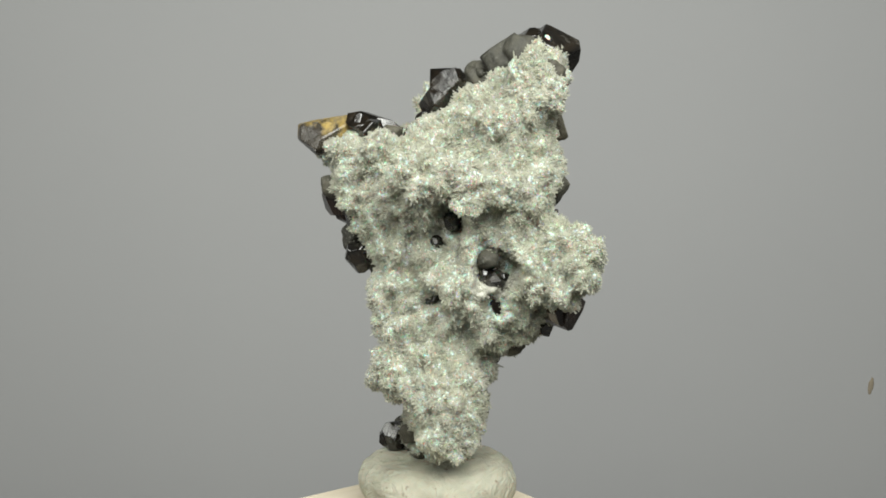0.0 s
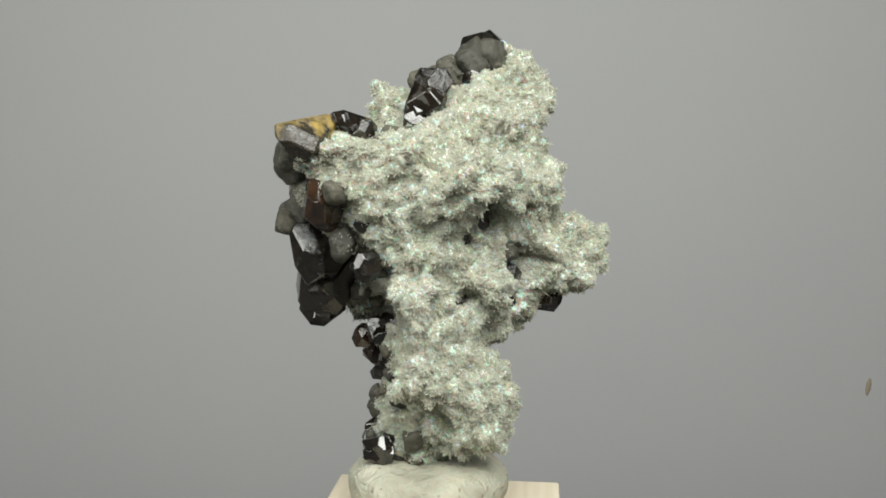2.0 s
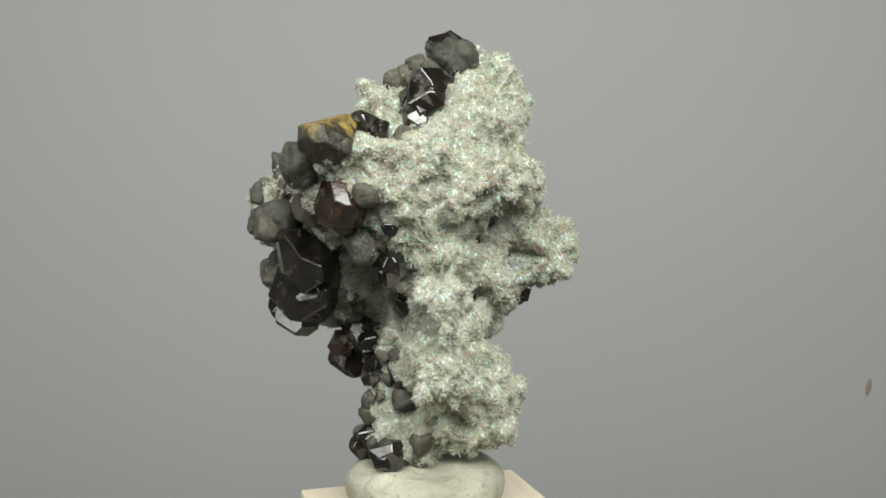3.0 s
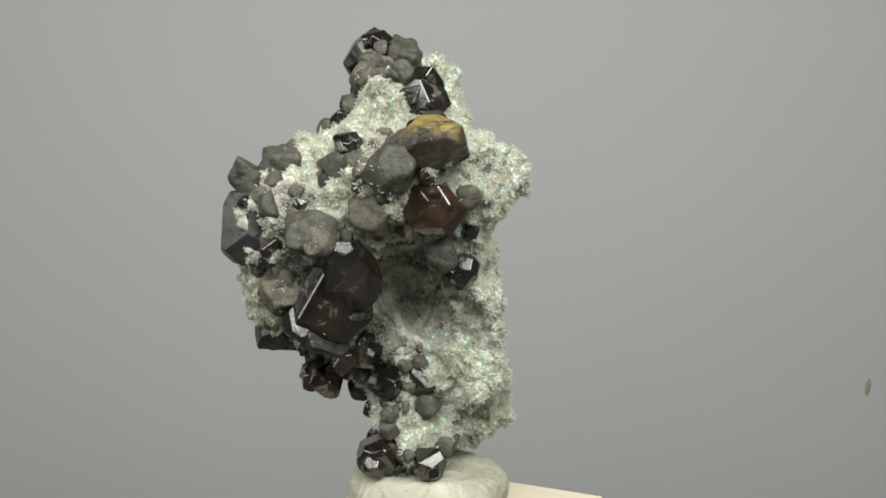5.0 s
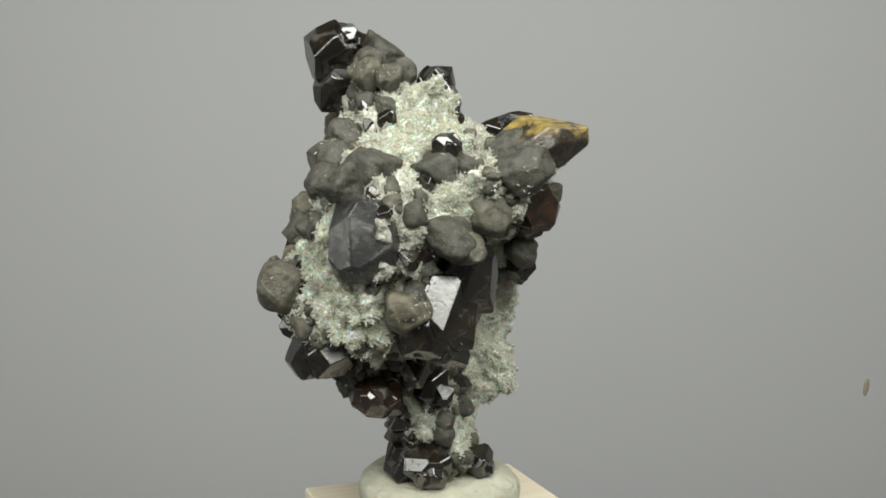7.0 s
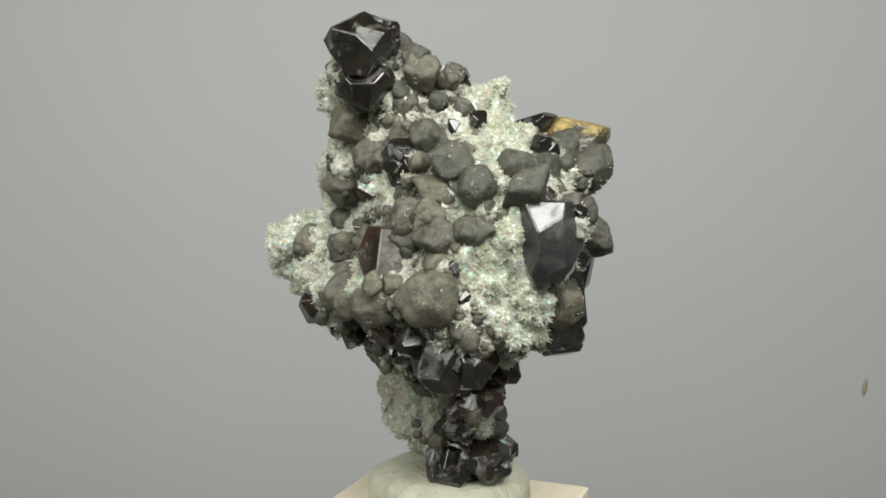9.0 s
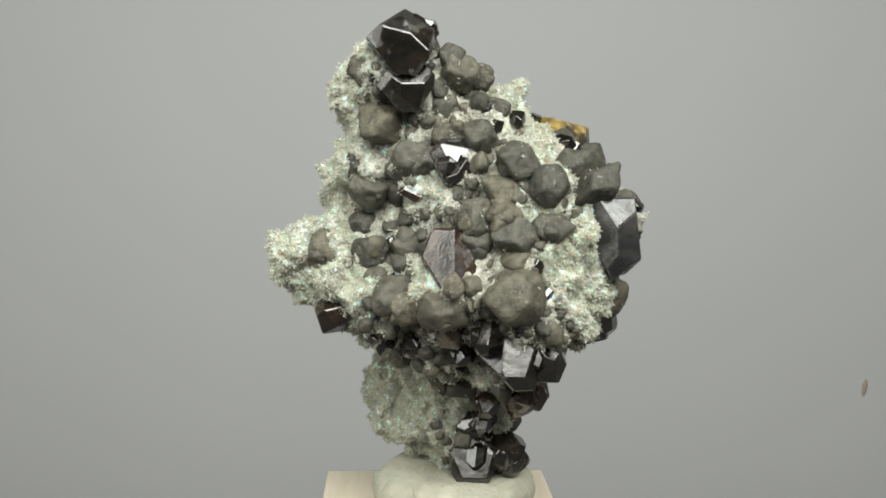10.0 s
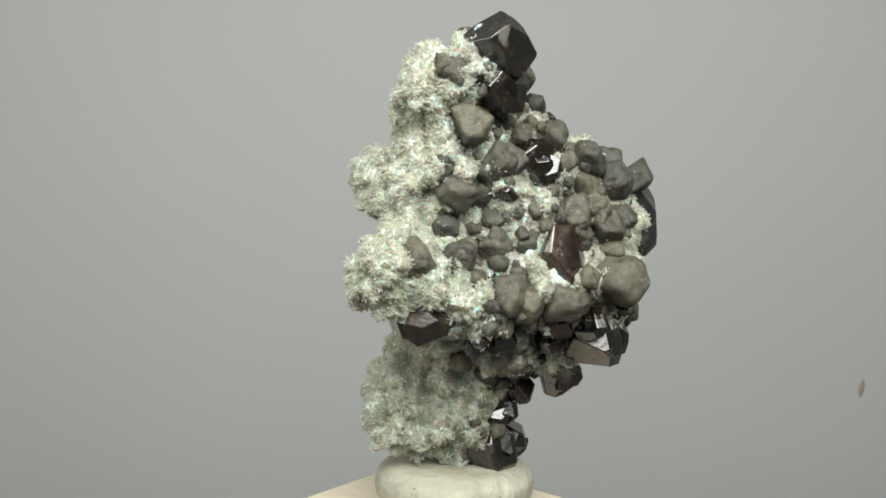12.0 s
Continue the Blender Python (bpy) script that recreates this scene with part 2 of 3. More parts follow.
WING = ((18.5, -8.5, 95.5, 5.3), (19.5, -11, 90, 5.8), (-23, 5, 77, 4.5), (-21, 3.5, 71, 5), (-18.5, 1, 66, 5.2), (24.9, -17.3, 50.8, 8.6), (26.7, -16.9, 56.7, 6.5), (28.7, -18.9, 53.2, 7.4), (31.1, -20.4, 53.2, 5.8), (-11, -3.5, 25.1, 6.5), (-12.3, -6.3, 27, 5.2), (-11.6, -6.1, 37.9, 5), (-12.5, -4.1, 45.9, 5.2), (-12, -4.2, 52.8, 5), (-2.1, -4.3, 33, 8.3), (-6, -1.7, 34, 7.5), (-1.3, 16, 86.6, 5.5), (-2.1, 18, 90.5, 4.0))
LOBES = FOOT + WAIST + MIDDLE + CROWN + WING

# crystals: x, y, z of the outer face and radius in millimetres
TAUPE_HIGH = ((16.0, 13.7, 95.8, 4.2), (9.3, 17.1, 94.9, 3), (25.6, 0.0, 85.1, 4.5), (25.3, 6.7, 76.5, 5.2), (27.1, -3.6, 69.7, 4), (17.7, 32.2, 77.2, 4.2),
              (18.5, 22.3, 81.6, 4.6), (15.9, 39.6, 72.2, 4.3), (26.4, -6.4, 76.1, 3), (20.1, 12.9, 82.2, 3.6), (18.5, 10.4, 88.2, 3.8),
              (25.7, -4.5, 95.7, 4.2), (20.5, 30.7, 69.6, 3.2), (20.3, 0.1, 101.7, 4.8), (16, 2, 99.9, 4.2), (16.2, 12.2, 98.9, 3.0), (9.5, 4.4, 96.3, 3.5))
TAUPE_LOW = ((25.6, -5.3, 62.1, 3.2), (13.6, 7.1, 27.2, 3.0), (18.3, -0.2, 30.7, 2.8), (22.0, 26.2, 66.1, 3.0), (8.4, 21.0, 87.7, 3.0), (-6.7, 16.4, 13.6, 2.8), (22.7, 6.2, 64.2, 3.8), (26.9, -2.9, 55.5, 4.2), (29.7, -14.0, 54.6, 5), (32.9, 8.5, 47.7, 4.6), (33.0, 12.1, 45.6, 4.3), (32.1, 22.7, 45.9, 4.8),
             (26.8, 39.0, 49.4, 6.0), (25.5, 26.5, 65.0, 4.5), (22.4, 35.4, 61.0, 4.4), (25.1, 6.4, 57.5, 4.2), (24.8, 27.1, 59.6, 4), (22.7, 31.8, 65.6, 4.3),
             (17.5, 40.5, 62.9, 4), (11.0, 12.7, 24.8, 3.5), (22.9, 35.7, 56.4, 3.5))
TAUPE_SIDE = ((-9.9, 30.0, 75.0, 5.2), (-27.8, 26.0, 74.8, 5.4), (-14.6, 40.9, 60.9, 5.5), (4.8, 41.1, 75.1, 4.8), (8.6, 47.4, 71.8, 4), (-23.8, 11.2, 56.2, 3.6),
              (-19.3, 27.2, 65.6, 5), (-7.8, 5.6, 18.3, 3.4), (-4.7, 43.9, 47.0, 5.5), (-22.8, 20.5, 78.6, 5), (-29.2, 8, 68.7, 2.8))
BLACK_HIGH = ((6.2, 25.1, 85.3, 2.4), (20.1, 38.5, 55.9, 2.6), (-3.5, 5.0, 84.5, 4.6), (-1.7, 2.2, 89.9, 5.5), (-9.5, 29.5, 79.8, 3.2))
BLACK_LOW = ((-21.7, 4.5, 52.2, 4.2), (-3.9, 15.1, 23.5, 5.2), (-13.9, 8.5, 5.1, 4.2), (-5.1, 18, 6.1, 6),
             (4.5, 15.6, 14.2, 5), (26.4, 30.7, 39.6, 4), (24.2, 8.4, 36.2, 3.7), (23.5, 21.5, 35.6, 3.6), (26.2, 1.5, 35.9, 3.0))
BROWN_ONES = ((30.5, -11.3, 41.6, 5.0), (7.4, 19.9, 20.5, 3.4), (28.4, 21.7, 40.0, 3.2), (8.1, 30.4, 23.9, 5.2), (-27.6, 15.7, 66.6, 6.2), (-1.7, 27.8, 29.5, 3.5))
# black ones with a face that flashes: x, y, z, radius, and the turn of the table at which it does
FLASHING = ((0.2, 1.6, 94.3, 4.5, 24), (0.7, 23.7, 31.0, 5, 59), (-7.4, 6.1, 24.6, 4.5, 113), (22.3, 17.8, 76.3, 6, 238), (4.5, 15.3, 4.7, 7, 235), (15.5, 39.3, 35.3, 6, 159))
# black crystals added deep in the front hollows to make these dark
FRONT_DARK = ((0.4, -14, 70.6, 3), (5.4, -14, 71.6, 2.4), (1.9, -13.2, 62.1, 2.4), (13.3, -14.4, 47.8, 4), (-3.2, -9.8, 43.9, 2.5), (-9.6, -4.2, 48.9, 2.2), (15.7, -12.9, 41.8, 3.5), (-2.1, -10.4, 56.8, 2.2))
MIDDLE_LINE = Vector((4, 13, 0))


def rounded_crystal(radius, seed, long=(1, 1, 1), fine=3):
    """A dull crystal with worn edges: flat faces that run into one another over broad, rounded edges."""
    rng = random.Random(seed)
    planes = []
    for way in itertools.product((-1, 0, 1), repeat=3):
        kind = sum(abs(c) for c in way)
        if kind == 0 or rng.random() > (0, 1.0, 0.3, 0.8)[kind]:
            continue
        n = (Vector(way).normalized() + 0.2 * Vector((rng.uniform(-1, 1), rng.uniform(-1, 1), rng.uniform(-1, 1)))).normalized()
        planes.append((n, rng.uniform(0.72, 1.0) if kind == 1 else rng.uniform(0.80, 1.04)))
    sharp = rng.uniform(13, 30)
    long = [c * rng.uniform(0.86, 1.16) for c in long]
    shift = Vector((seed * 0.37 % 9, seed * 0.71 % 7, 2))
    bm = bmesh.new()
    bmesh.ops.create_icosphere(bm, subdivisions=fine, radius=1)
    for v in bm.verts:
        d = v.co.normalized()
        r = sum((max(0.0, d.dot(n)) / far) ** sharp for n, far in planes) ** (-1 / sharp)
        r *= 1 + 0.05 * noise.noise(d * 1.6 + shift) + 0.022 * noise.noise(d * 4.5 + shift)
        step = noise.noise(d * 2.2 - shift)
        r -= 0.05 * max(0.0, min(1.0, (step - 0.18) * 14))
        v.co = Vector((d.x * long[0], d.y * long[1], d.z * long[2])) * r * radius
    for f in bm.faces:
        f.smooth = True
    return bm


def single_crystal(radius, seed, rounding, long=(1, 1, 1), bumps=0.0, faces=()):
    """A crystal: with bumps dull and rounded; without them a block cut sharply by planes at uneven distances."""
    if bumps:
        return rounded_crystal(radius, seed, long, 4 if radius > 3 * MM else 3)
    rng = random.Random(seed)

    def some(a, b):
        return rng.uniform(a, b)
    bm = bmesh.new()
    bmesh.ops.create_cube(bm, size=2 * radius)
    least = 0.74
    bmesh.ops.scale(bm, vec=(some(least, 0.98), some(least, 0.98), some(least, 0.98)), verts=bm.verts)
    edges_cut = [(a, b, 0) for a in (-1, 1) for b in (-1, 1)] + [(a, 0, b) for a in (-1, 1) for b in (-1, 1)] + [(0, a, b) for a in (-1, 1) for b in (-1, 1)]
    corners = [(a, b, c) for a in (-1, 1) for b in (-1, 1) for c in (-1, 1)]
    cuts = [(w, some(0.66, 0.86) if w[0] * w[1] * w[2] > 0 else some(0.92, 1.1)) for w in corners] + [(w, some(0.78, 0.96)) for w in edges_cut if rng.random() < 0.35]
    cuts += faces
    for way, far in cuts:
        loose = 0.0 if (way, far) in faces else 0.14
        n = (Vector(way).normalized() + loose * Vector((some(-1, 1), some(-1, 1), some(-1, 1)))).normalized()
        out = bmesh.ops.bisect_plane(bm, geom=bm.verts[:] + bm.edges[:] + bm.faces[:], plane_co=n * radius * far, plane_no=n, clear_outer=True)
        rim = [e for e in out["geom_cut"] if isinstance(e, bmesh.types.BMEdge)]
        if rim:
            bmesh.ops.contextual_create(bm, geom=rim)
    bmesh.ops.remove_doubles(bm, verts=bm.verts, dist=radius * 0.04)
    bmesh.ops.recalc_face_normals(bm, faces=bm.faces)
    bmesh.ops.bevel(bm, geom=bm.edges[:], offset=radius * rounding, segments=1, profile=0.5, affect="EDGES", clamp_overlap=True)
    bmesh.ops.scale(bm, vec=long, verts=bm.verts)
    return bm


def grow_buds(ob, radius, seed, rounding, bumps, mat):
    """Smaller crystals grown into the sides of one."""
    rng = random.Random(seed + 77)
    for k in range(0 if radius < 2.8 * MM else (seed % 3 if bumps else 3)):
        bud = single_crystal(radius * rng.uniform(0.42, 0.66), seed + 13 * k + 5, rounding, (1, 1, 1), bumps)
        way = Vector((rng.gauss(0, 1), rng.gauss(0, 1), rng.gauss(0, 1))).normalized()
        spot = Matrix.Translation(way * radius * rng.uniform(0.5, 0.68)) @ Euler((rng.uniform(0, 1.2), rng.uniform(0, 1.2), rng.uniform(0, 6))).to_matrix().to_4x4()
        part("crystal_bud", bud, mat, ob, at=spot)
    return ob


def outward(x, y, z):
    way = Vector((x, y, 0)) - MIDDLE_LINE
    way.z = 0.25 * (z - 50) / 50 * way.length
    return way.normalized()


def lit_face(turned, aside=6.0, up=21.0):
    """The way a face looks that turns towards the front once the specimen has turned so many degrees."""
    a = radians(-90 + aside - turned)
    return (math.cos(a) * math.cos(radians(up)), math.sin(a) * math.cos(radians(up)), math.sin(radians(up)))


CRYSTALS = []  # centre and radius of each, in metres
DULL = []  # of the dull ones, which carry a dust of quartz


def crystal(parent, name, spec, mat, rounding, bumps=0.0, sink=0.55, long=(1, 1, 1), label="", turn=None, faces=(), grown=True):
    x, y, z, r = spec
    centre = (Vector((x, y, z)) - outward(x, y, z) * r * sink) * MM
    seed = int(x * 17 + y * 131 + z * 57 + r * 29) % 9973
    rng = random.Random(seed)
    if faces and turn is None:
        turn = (0, 0, 0)
    turn = turn or (rng.uniform(0, 360), rng.uniform(0, 360), rng.uniform(0, 360))
    CRYSTALS.append((centre, r * MM))
    if mat == TAUPE:
        DULL.append((centre, r * MM))
    ob = part(name, single_crystal(r * MM, seed, rounding, long, bumps, [(lit_face(*f[:3]), f[3]) for f in faces]), mat, parent, label, pose(*centre, *turn))
    return grow_buds(ob, r * MM, seed, rounding, bumps, mat) if grown else ob


# hollows in the white crust: x, y, z, radius in millimetres
PITS = ((-10, 10.5, 45, 9.5), (-10, 10.5, 54, 7), (-0.1, -16, 70.6, 5), (5.9, -17, 71.6, 4), (1.5, -15.7, 62.1, 4.2), (12.8, -16.4, 50.8, 6.5), (8.8, -12.9, 55.7, 5), (-3.2, -11.4, 43.9, 4), (-10.1, -5.1, 48.9, 3.5), (12.8, -13.9, 42.8, 5), (-1.1, -11.9, 56.8, 4))


def crust_mesh():
    """The lobes grown together into one lumpy body."""
    bm = bmesh.new()
    for x, y, z, r in LOBES:
        bmesh.ops.create_icosphere(bm, subdivisions=3, radius=(r + 1.5) * MM, matrix=Matrix.Translation(Vector((x, y, z)) * MM))
    rough = bpy.data.meshes.new("lobes")
    bm.to_mesh(rough)
    bm.free()
    ob = new("lobes", rough)
    grown = ob.modifiers.new("grow", "REMESH")
    grown.mode, grown.voxel_size = "VOXEL", 0.7 * MM
    smooth = ob.modifiers.new("smooth", "SMOOTH")
    smooth.factor, smooth.iterations = 0.6, 34
    bpy.context.view_layer.update()
    mesh = bpy.data.meshes.new_from_object(ob.evaluated_get(bpy.context.evaluated_depsgraph_get()))
    bpy.data.objects.remove(ob)
    count = len(mesh.vertices)
    normals = np.empty(count * 3)
    mesh.vertex_normals.foreach_get("vector", normals)
    normals = normals.reshape(-1, 3)
    for v, n in zip(mesh.vertices, normals):
        p = v.co / MM
        warp = p + 1.3 * noise.noise_vector(p / 3)
        warp.z *= 0.62
        lump = -1.9 + noise.noise(p / 9) * 1.8 + (0.45 - noise.voronoi(warp / 5.2)[0][0]) * 5.4 + (0.45 - noise.voronoi(warp / 2.4)[0][0]) * 1.8 + noise.noise(p / 1.1) * 0.6
        for x, y, z, r in PITS:
            d = (p - Vector((x, y, z))).length
            if d < r:
                lump -= 5.0 * (1 - (d / r) ** 2)
        v.co += Vector(n) * lump * MM
    mesh.update()
    mesh.polygons.foreach_set("use_smooth", np.ones(len(mesh.polygons), bool))
    mesh.name = "quartz_crust"
    return mesh


# white sprays that stand among the dark crystals: x, y, z, radius in millimetres
SPRAYS_HIGH = ((-23.5, 4, 74, 9), (-19, 0, 66, 8), (24, 14, 70, 5), (16, 27, 71, 6), (20, 30, 75, 4), (-3.4, 26.2, 81.6, 9), (-2.6, 19.1, 88.6, 8), (13.9, 43.9, 55.7, 9), (-16.2, 31.9, 65.7, 4), (17.5, 37.5, 67.6, 4.5), (28.1, 16.7, 56.7, 4), (9, 35.4, 80.5, 8), (16.8, 28.5, 72.6, 5), (-23.5, 10.9, 62.8, 5),
               (-0.7, 32.1, 77.6, 7), (-11.2, 30.7, 67.7, 6), (12, 46.1, 62.7, 5), (-18.5, 27, 56.8, 5), (-21.8, 6.7, 76.6, 8), (-23.6, 9.8, 70.7, 7), (13.9, 44.9, 68.6, 4))
SPRAYS_LOW = ((9, -1, 11, 8.5), (9, -2.5, 21, 8.5), (8, -3, 28, 6), (13.5, 9, 20, 5), (17, 4, 26, 5), (11, 15, 18, 4), (31, 16, 52, 4), (30, 1, 48, 4), (6.9, 46.5, 44.8, 8), (-0.2, 22.9, 20.1, 6), (-7.6, 8.5, 13.2, 7), (11.2, 10.4, 25, 6), (10.7, 15.7, 30.9, 5), (9.1, 10.6, 17.1, 4.5), (-13.8, 3.6, 31, 9), (-14.8, 3.5, 40.9, 9), (-9.9, 1.5, 21.1, 7), (10.9, 45.1, 49.8, 8),
              (-1.5, 20, 15.2, 4.5), (-8.3, 12.5, 11.2, 4), (14.2, 20.4, 29, 5), (17, 8.7, 29.9, 5))
SPRAYS = SPRAYS_HIGH + SPRAYS_LOW
BARE = ((11, -15, 47, 4.5), (-9, 9.5, 44, 8.5), (-9, 9.5, 53, 7), (-5.3, 13.3, 41, 9), (-5.3, 14.2, 50.9, 7), (12.3, -13.9, 50.8, 5.5), (0.4, -13, 70.7, 3.2), (1.9, -11.9, 61.7, 3.2))  # hollows set darker, with matrix and few needles


def white_share(p, n):
    """How much white quartz there is at places p with normals n: all over the side away from the dark crystals, and in the sprays."""
    facing = -0.95 * n[:, 1] - 0.10 * n[:, 0]
    side = -(p[:, 1] - 0.004) / MM
    share = np.clip(0.55 + facing * 1.1 + side * 0.045, 0.36, 1.0)
    for x, y, z, r in SPRAYS:
        share[np.linalg.norm(p - np.array((x, y, z)) * MM, axis=1) < r * MM] = 1.0
    for x, y, z, r in BARE:
        near = np.linalg.norm(p - np.array((x, y, z)) * MM, axis=1) < r * MM
        share[near] = np.minimum(share[near], 0.2)
    return share


def crust_parts(mesh, parent):
    """The body in two: milky quartz on the white side, dark matrix under the crystals."""
    where = np.array([f.center for f in mesh.polygons])
    normal = np.array([f.normal for f in mesh.polygons])
    white = white_share(where, normal) > 0.5
    for name, drop, mat, label in (("quartz_crust", ~white, MILK, "lumpy milky white quartz"), ("matrix", white, CRUST, "dark grey-brown rock matrix")):
        bm = bmesh.new()
        bm.from_mesh(mesh)
        bm.faces.ensure_lookup_table()
        bmesh.ops.delete(bm, geom=[bm.faces[k] for k in np.flatnonzero(drop)], context="FACES")
        part(name, bm, mat, parent, label)


def needles(mesh):
    """Thousands of small pointed prisms that stand in sprays on the crust."""
    rng = np.random.default_rng(5)
    mesh.calc_loop_triangles()
    co = np.empty(len(mesh.vertices) * 3)
    mesh.vertices.foreach_get("co", co)
    co = co.reshape(-1, 3)
    tri = np.empty(len(mesh.loop_triangles) * 3, dtype=np.int32)
    mesh.loop_triangles.foreach_get("vertices", tri)
    tri = tri.reshape(-1, 3)
    a, b, c = co[tri[:, 0]], co[tri[:, 1]], co[tri[:, 2]]
    cross = np.cross(b - a, c - a)
    area = np.linalg.norm(cross, axis=1)
    normal = cross / np.maximum(area, 1e-12)[:, None]
    total = 250000
    pick = rng.choice(len(tri), total, p=area / area.sum())
    u, v = rng.random((2, total, 1))
    flip = (u + v) > 1
    u, v = np.where(flip, 1 - u, u), np.where(flip, 1 - v, v)
    p = a[pick] + u * (b - a)[pick] + v * (c - a)[pick]
    n = normal[pick]
    share = white_share(p, n)
    keep = rng.random(total) < share
    for centre, r in CRYSTALS:
        keep &= np.linalg.norm(p - np.array(centre), axis=1) > r * 0.80
    for x, y, z, r in PITS:
        keep &= (np.linalg.norm(p - np.array((x, y, z)) * MM, axis=1) > r * 0.75 * MM) | (rng.random(total) < 0.35)
    keep &= p[:, 2] > -1.0 * MM
    p, n = p[keep], n[keep]
    dust = rng.normal(0, 1, (len(DULL) * 50, 3))
    dust /= np.linalg.norm(dust, axis=1)[:, None]
    lean = rng.normal(0, 1, (len(DULL), 3)).repeat(50, 0)
    chosen = (dust * lean).sum(1) > 0.3
    centre = np.array([c for c, r in DULL]).repeat(50, 0)
    size = np.array([r for c, r in DULL]).repeat(50)
    plain = len(p)
    p, n = np.vstack((p, (centre + dust * (size * 0.93)[:, None])[chosen])), np.vstack((n, dust[chosen]))
    seeds = rng.choice(len(p), 2600, replace=False)
    heart = p[seeds] - n[seeds] * 0.9 * MM
    nearest = np.zeros(len(p), dtype=int)
    for start in range(0, len(p), 4000):
        block = p[start:start + 4000]
        nearest[start:start + 4000] = ((block[:, None, :] - heart[None]) ** 2).sum(2).argmin(1)
    away = p - heart[nearest]
    away /= np.maximum(np.linalg.norm(away, axis=1), 1e-9)[:, None]
    way = 0.45 * away + 0.35 * n + rng.normal(0, 0.72, p.shape)
    way /= np.linalg.norm(way, axis=1)[:, None]
    spray = rng.uniform(0.6, 1.3, 2600)[nearest]
    length = (0.30 + 0.95 * rng.random(len(p)) ** 2.6) * spray * MM
    length[rng.random(len(p)) < 0.02] *= 1.7
    length[plain:] *= 0.4
    thick = rng.uniform(0.10, 0.26, len(p)) * MM
    thick[plain:] *= 0.6
    helper = np.where(np.abs(way[:, 2:3]) < 0.8, np.array((0, 0, 1.0)), np.array((1.0, 0, 0)))
    e1 = np.cross(way, helper)
    e1 /= np.linalg.norm(e1, axis=1)[:, None]
    e2 = np.cross(way, e1)
    spin = rng.uniform(0, np.pi, len(p))[:, None]
    e1, e2 = e1 * np.cos(spin) + e2 * np.sin(spin), e2 * np.cos(spin) - e1 * np.sin(spin)
    count = len(p)
    verts = np.empty((count, 7, 3))
    base = p - way * 0.5 * MM
    for k in range(3):
        ring = (e1 * math.cos(k * 2.0944) + e2 * math.sin(k * 2.0944)) * thick[:, None]
        verts[:, k] = base + ring
        verts[:, 3 + k] = p + way * (length * 0.78)[:, None] + ring * 0.92
    verts[:, 6] = p + way * length[:, None]
    pattern = []
    for k in range(3):
        j = (k + 1) % 3
        pattern += [(k, j, 3 + j), (k, 3 + j, 3 + k), (3 + k, 3 + j, 6)]
    faces = (np.array(pattern)[None] + (np.arange(count) * 7)[:, None, None]).reshape(-1, 3)
    out = bpy.data.meshes.new("quartz_needles")
    out.from_pydata(verts.reshape(-1, 3), [], faces)
    return out


def fillers(parent, mesh):
    """Small crystals that fill the gaps between the large ones on the dark side."""
    rng = random.Random(11)
    made, tries = [], 0
    faces = [f for f in mesh.polygons if f.normal.y > 0.05 or f.normal.x > 0.55]
    while len(made) < 230 and tries < 12000:
        tries += 1
        f = rng.choice(faces)
        p = f.center.copy()
        if p.x < 11 * MM and p.z > 30 * MM and rng.random() < 0.85:
            continue
        if p.y < 2 * MM or any((p - Vector((x, y, z)) * MM).length < r * MM for x, y, z, r in SPRAYS + BARE):
            continue
        r = rng.choice((rng.uniform(1.2, 2.0), rng.uniform(1.8, 2.8))) * MM
        if any((p - c).length < cr * 0.85 + r * 0.35 for c, cr in CRYSTALS) or any((p - c).length < cr * 0.9 + r * 0.6 for c, cr in made):
            continue
        made.append((p, r))
        mat, rounding, bumps = (TAUPE, 0.055, 0.07) if rng.random() < (0.97 if p.z < 36 * MM else 0.86) else (BLACK if rng.random() < 0.7 else BROWN, 0.03, 0.0)
        ob = part("crystal", single_crystal(r, 400 + len(made), rounding, (1, 1, rng.uniform(0.8, 1.3)), bumps), mat, parent,
                  at=pose(*(p - f.normal * r * 0.45), rng.uniform(0, 360), rng.uniform(0, 360), rng.uniform(0, 360)))
        grow_buds(ob, r, 400 + len(made), rounding, bumps, mat)
    CRYSTALS.extend(made)


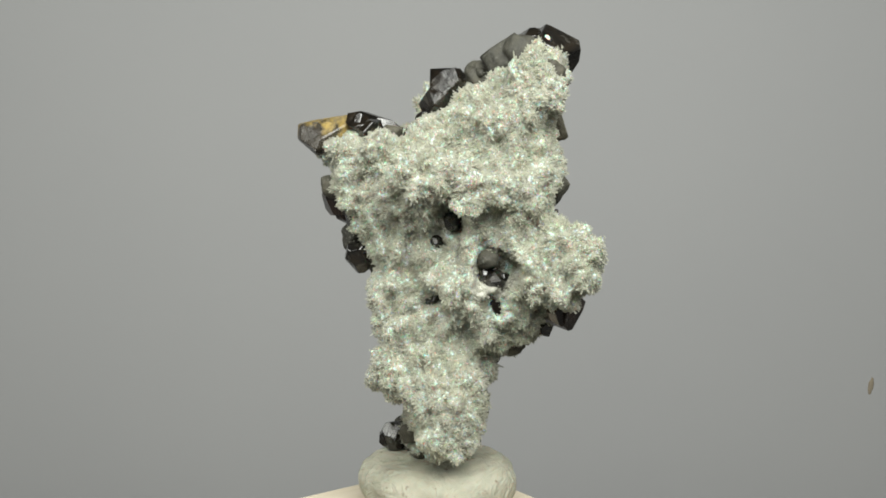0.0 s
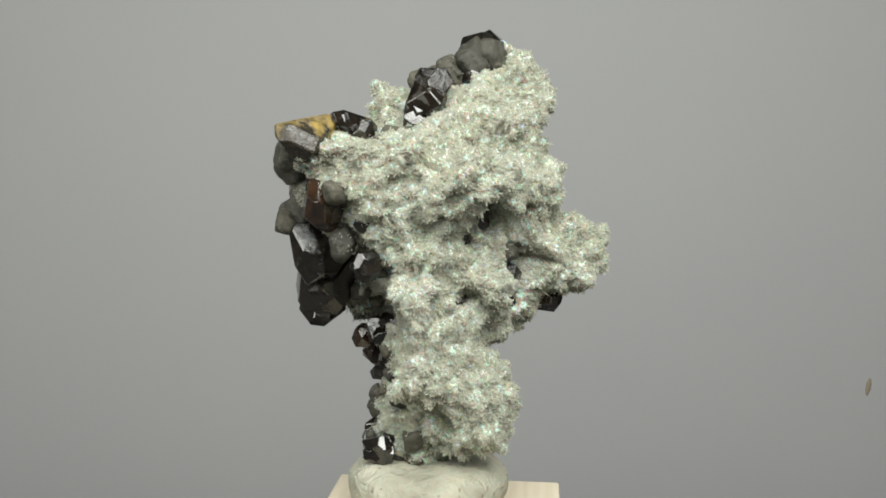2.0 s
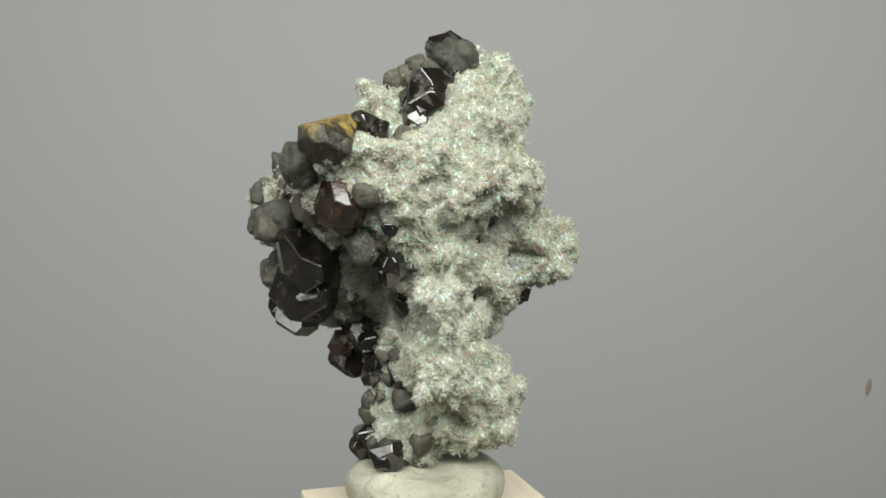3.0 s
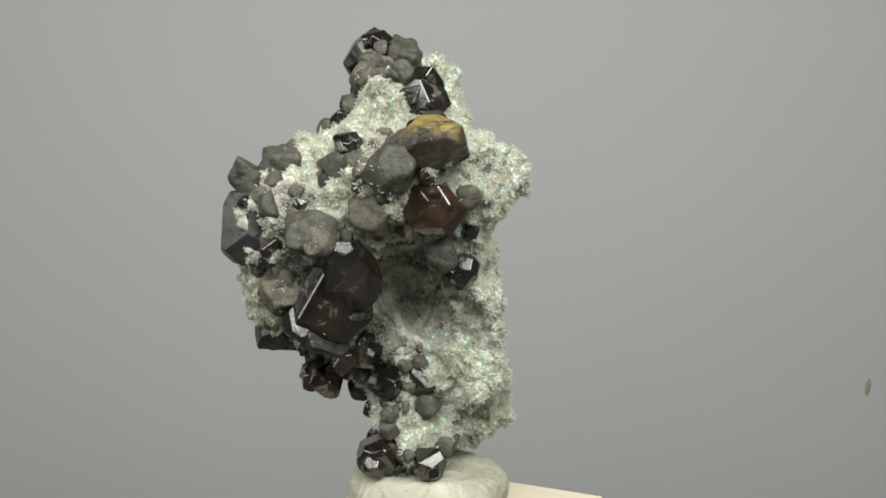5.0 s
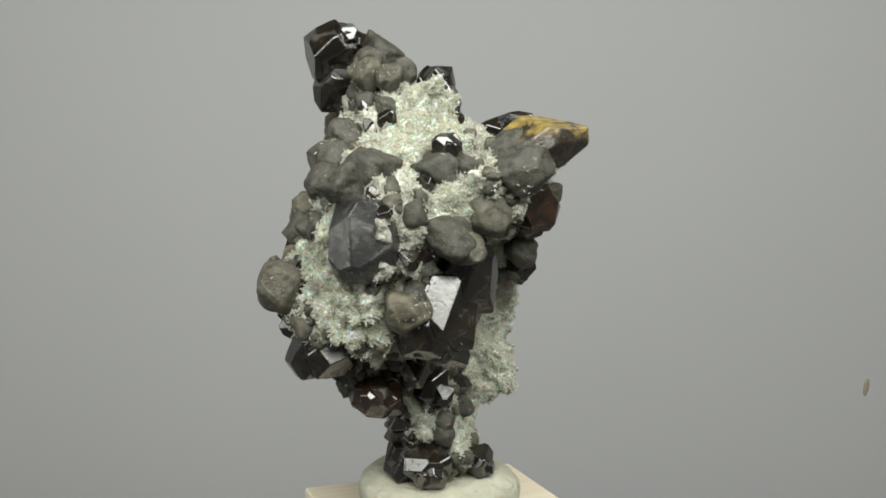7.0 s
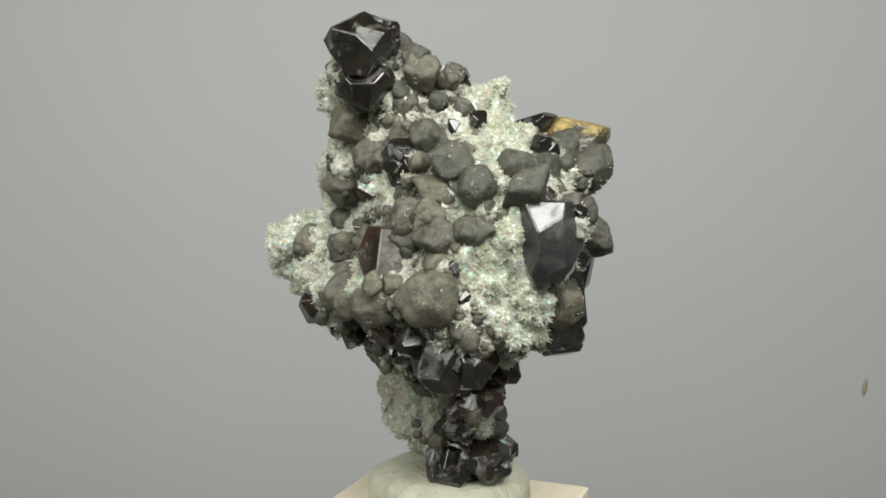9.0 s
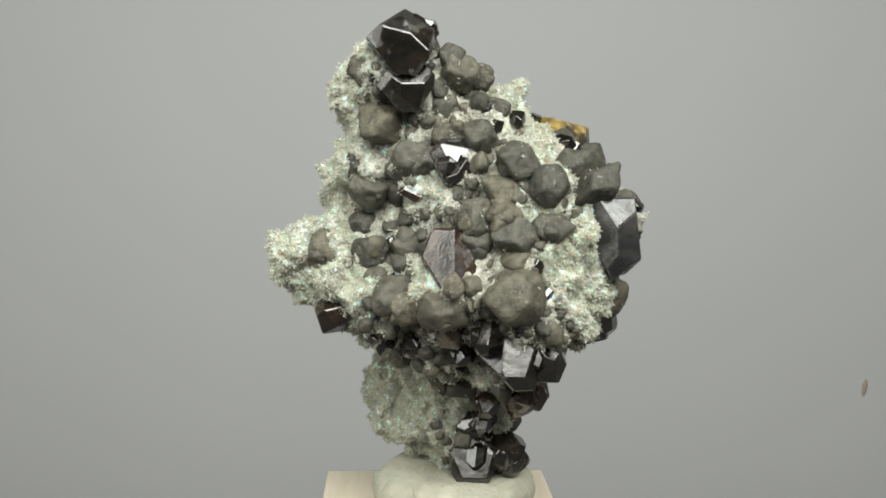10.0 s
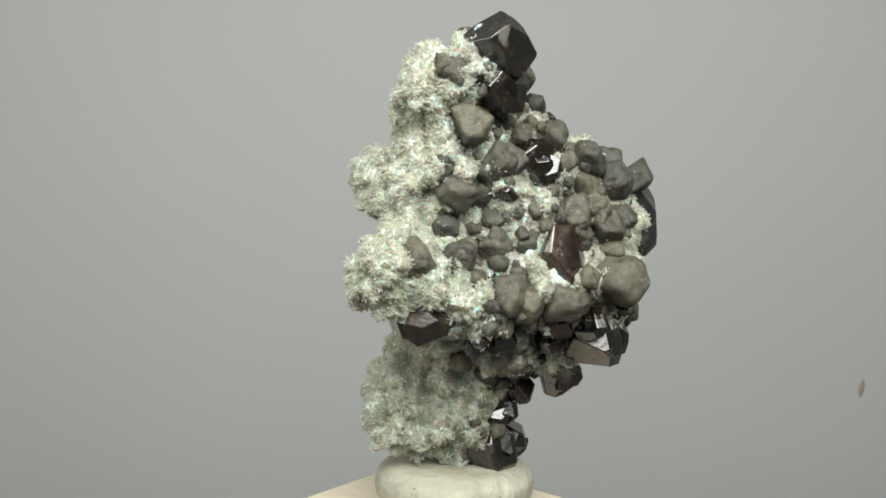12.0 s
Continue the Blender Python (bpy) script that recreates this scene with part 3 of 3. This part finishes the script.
def mineral_specimen():
    thing = tagged(new("mineral_specimen"), "white needle quartz cluster with black and grey-brown crystals standing in putty", "mineral")
    crust = crust_mesh()
    crust_parts(crust, thing)
    for spec in TAUPE_HIGH + TAUPE_LOW + TAUPE_SIDE:
        crystal(thing, "crystal", (*spec[:3], spec[3] * 1.04), TAUPE, 0.055, 0.07, label="dull grey-brown rounded crystal")
    for spec in FRONT_DARK:
        crystal(thing, "crystal", spec, BLACK, 0.03, sink=1.3, label="black crystal added deep in a hollow of the quartz to darken it")
        CRYSTALS.pop()
    crystal(thing, "crystal", (11.3, -14.0, 53.7, 2.4), TAUPE, 0.055, 0.07, sink=1.0, label="dull grey-brown rounded crystal")
    for spec in BLACK_HIGH + BLACK_LOW:
        crystal(thing, "crystal", spec, BLACK, 0.03, label="glossy black crystal with sharp faces")
    for spec in BROWN_ONES:
        crystal(thing, "crystal", spec, BROWN, 0.03, label="glossy dark brown crystal")
    for *spec, turned in FLASHING:
        crystal(thing, "crystal", spec, BLACK, 0.03, label="glossy black crystal with one bright face", faces=((turned, 6, 21, 0.70),))
    crystal(thing, "crystal", (25.8, 6.8, 101.6, 8.4), BLACK, 0.02, sink=0.1, label="large black pointed crystal at the tip", faces=((203, 8, 31, 0.68), (257, 20, -10, 0.7), (154, 0, -5, 0.76), (330, 0, 50, 0.62), (187, 0, 50, 0.64), (74, 0, 46, 0.64), (259, 0, 62, 0.74)))
    crystal(thing, "crystal", (27.6, 7.2, 92.4, 6.2), BLACK, 0.03, grown=False, label="glossy black crystal with sharp faces", faces=((225, 0, -4, 0.74), (180, 0, -12, 0.8), (262, 0, -8, 0.8)))
    crystal(thing, "crystal", (-27.6, 17.3, 80.9, 7.6), GOLD, 0.05, sink=0.0, grown=False, long=(1.34, 0.97, 0.88), turn=(6, 4, 20), faces=((150, 0, 66, 0.6), (150, 0, -8, 0.8), (225, 0, 4, 0.84), (60, 0, 10, 0.8)), label="dark crystal with rough gold-yellow stains")
    crystal(thing, "crystal", (-17.6, 12.1, 83.6, 5), BLACK, 0.04, sink=0.0, long=(1.5, 0.6, 0.6), turn=(10, 14, 4), label="long black crystal along the arm")
    crystal(thing, "crystal", (2.4, 51.1, 61.2, 8.6), SATIN, 0.03, grown=False, label="large black crystal with one broad satin face", long=(1, 1, 1.12), faces=((156, 2, 8, 0.60), (104, 4, 8, 0.75), (200, 0, 4, 0.74)))
    crystal(thing, "crystal", (-11.5, 37.2, 44.4, 10.2), BLACK, 0.03, label="large black block-shaped crystal", faces=((123, 0, 4, 0.7), (164, 6, 21, 0.75), (72, 0, -5, 0.75), (123, 0, -80, 0.8)))
    crystal(thing, "crystal", (-17.0, 32.6, 52.0, 8.0), BLACK, 0.03, grown=False, label="large black crystal beside the block-shaped one", faces=((95, 0, -6, 0.74), (140, 0, -10, 0.74), (60, 0, -5, 0.78)))
    crystal(thing, "crystal", (21.7, 35.3, 35.2, 7.8), BLACK, 0.03, grown=False, label="large black crystal with bright faces", faces=((235, 6, 21, 0.68), (185, 0, 0, 0.75), (282, 6, 21, 0.75)))
    crystal(thing, "crystal", (30.5, 23.2, 54.3, 8), BROWN, 0.03, label="tall brown crystal with amber glow", long=(0.85, 0.85, 1.3), grown=False, faces=((215, 6, 21, 0.62), (263, 6, 21, 0.66), (242, 0, 2, 0.86)))
    fillers(thing, crust)
    tagged(part("quartz_needles", needles(crust), QUARTZ, thing, "dense coat of small white quartz needles"), kind="stuff")
    return thing


room()
SHEET = backdrop()
BLOCK = wooden_block()
LUMP = putty_lump()
SPECIMEN = mineral_specimen()

# ---- what moves: the turntable's load goes round, the paper creeps a little ----
TURN = 23.5  # degrees a second


def motions():
    steps = [k * 0.5 for k in range(25)]
    for thing in (SPECIMEN, LUMP, BLOCK):
        walk(thing, [(t, pose(0, 0, 0, 0, 0, TURN * t)) for t in steps])
    walk(SHEET, [(t, pose(0.0005 * dx, 0.60, 0.25 + 0.0005 * dz)) for t, dx, dz in ((0, 6, 2), (1.5, 2, 1), (3.2, 2, 0), (6, 0, 0), (9.5, -4, -1), (10.5, -4, -1), (12, -9, -2))])


motions()
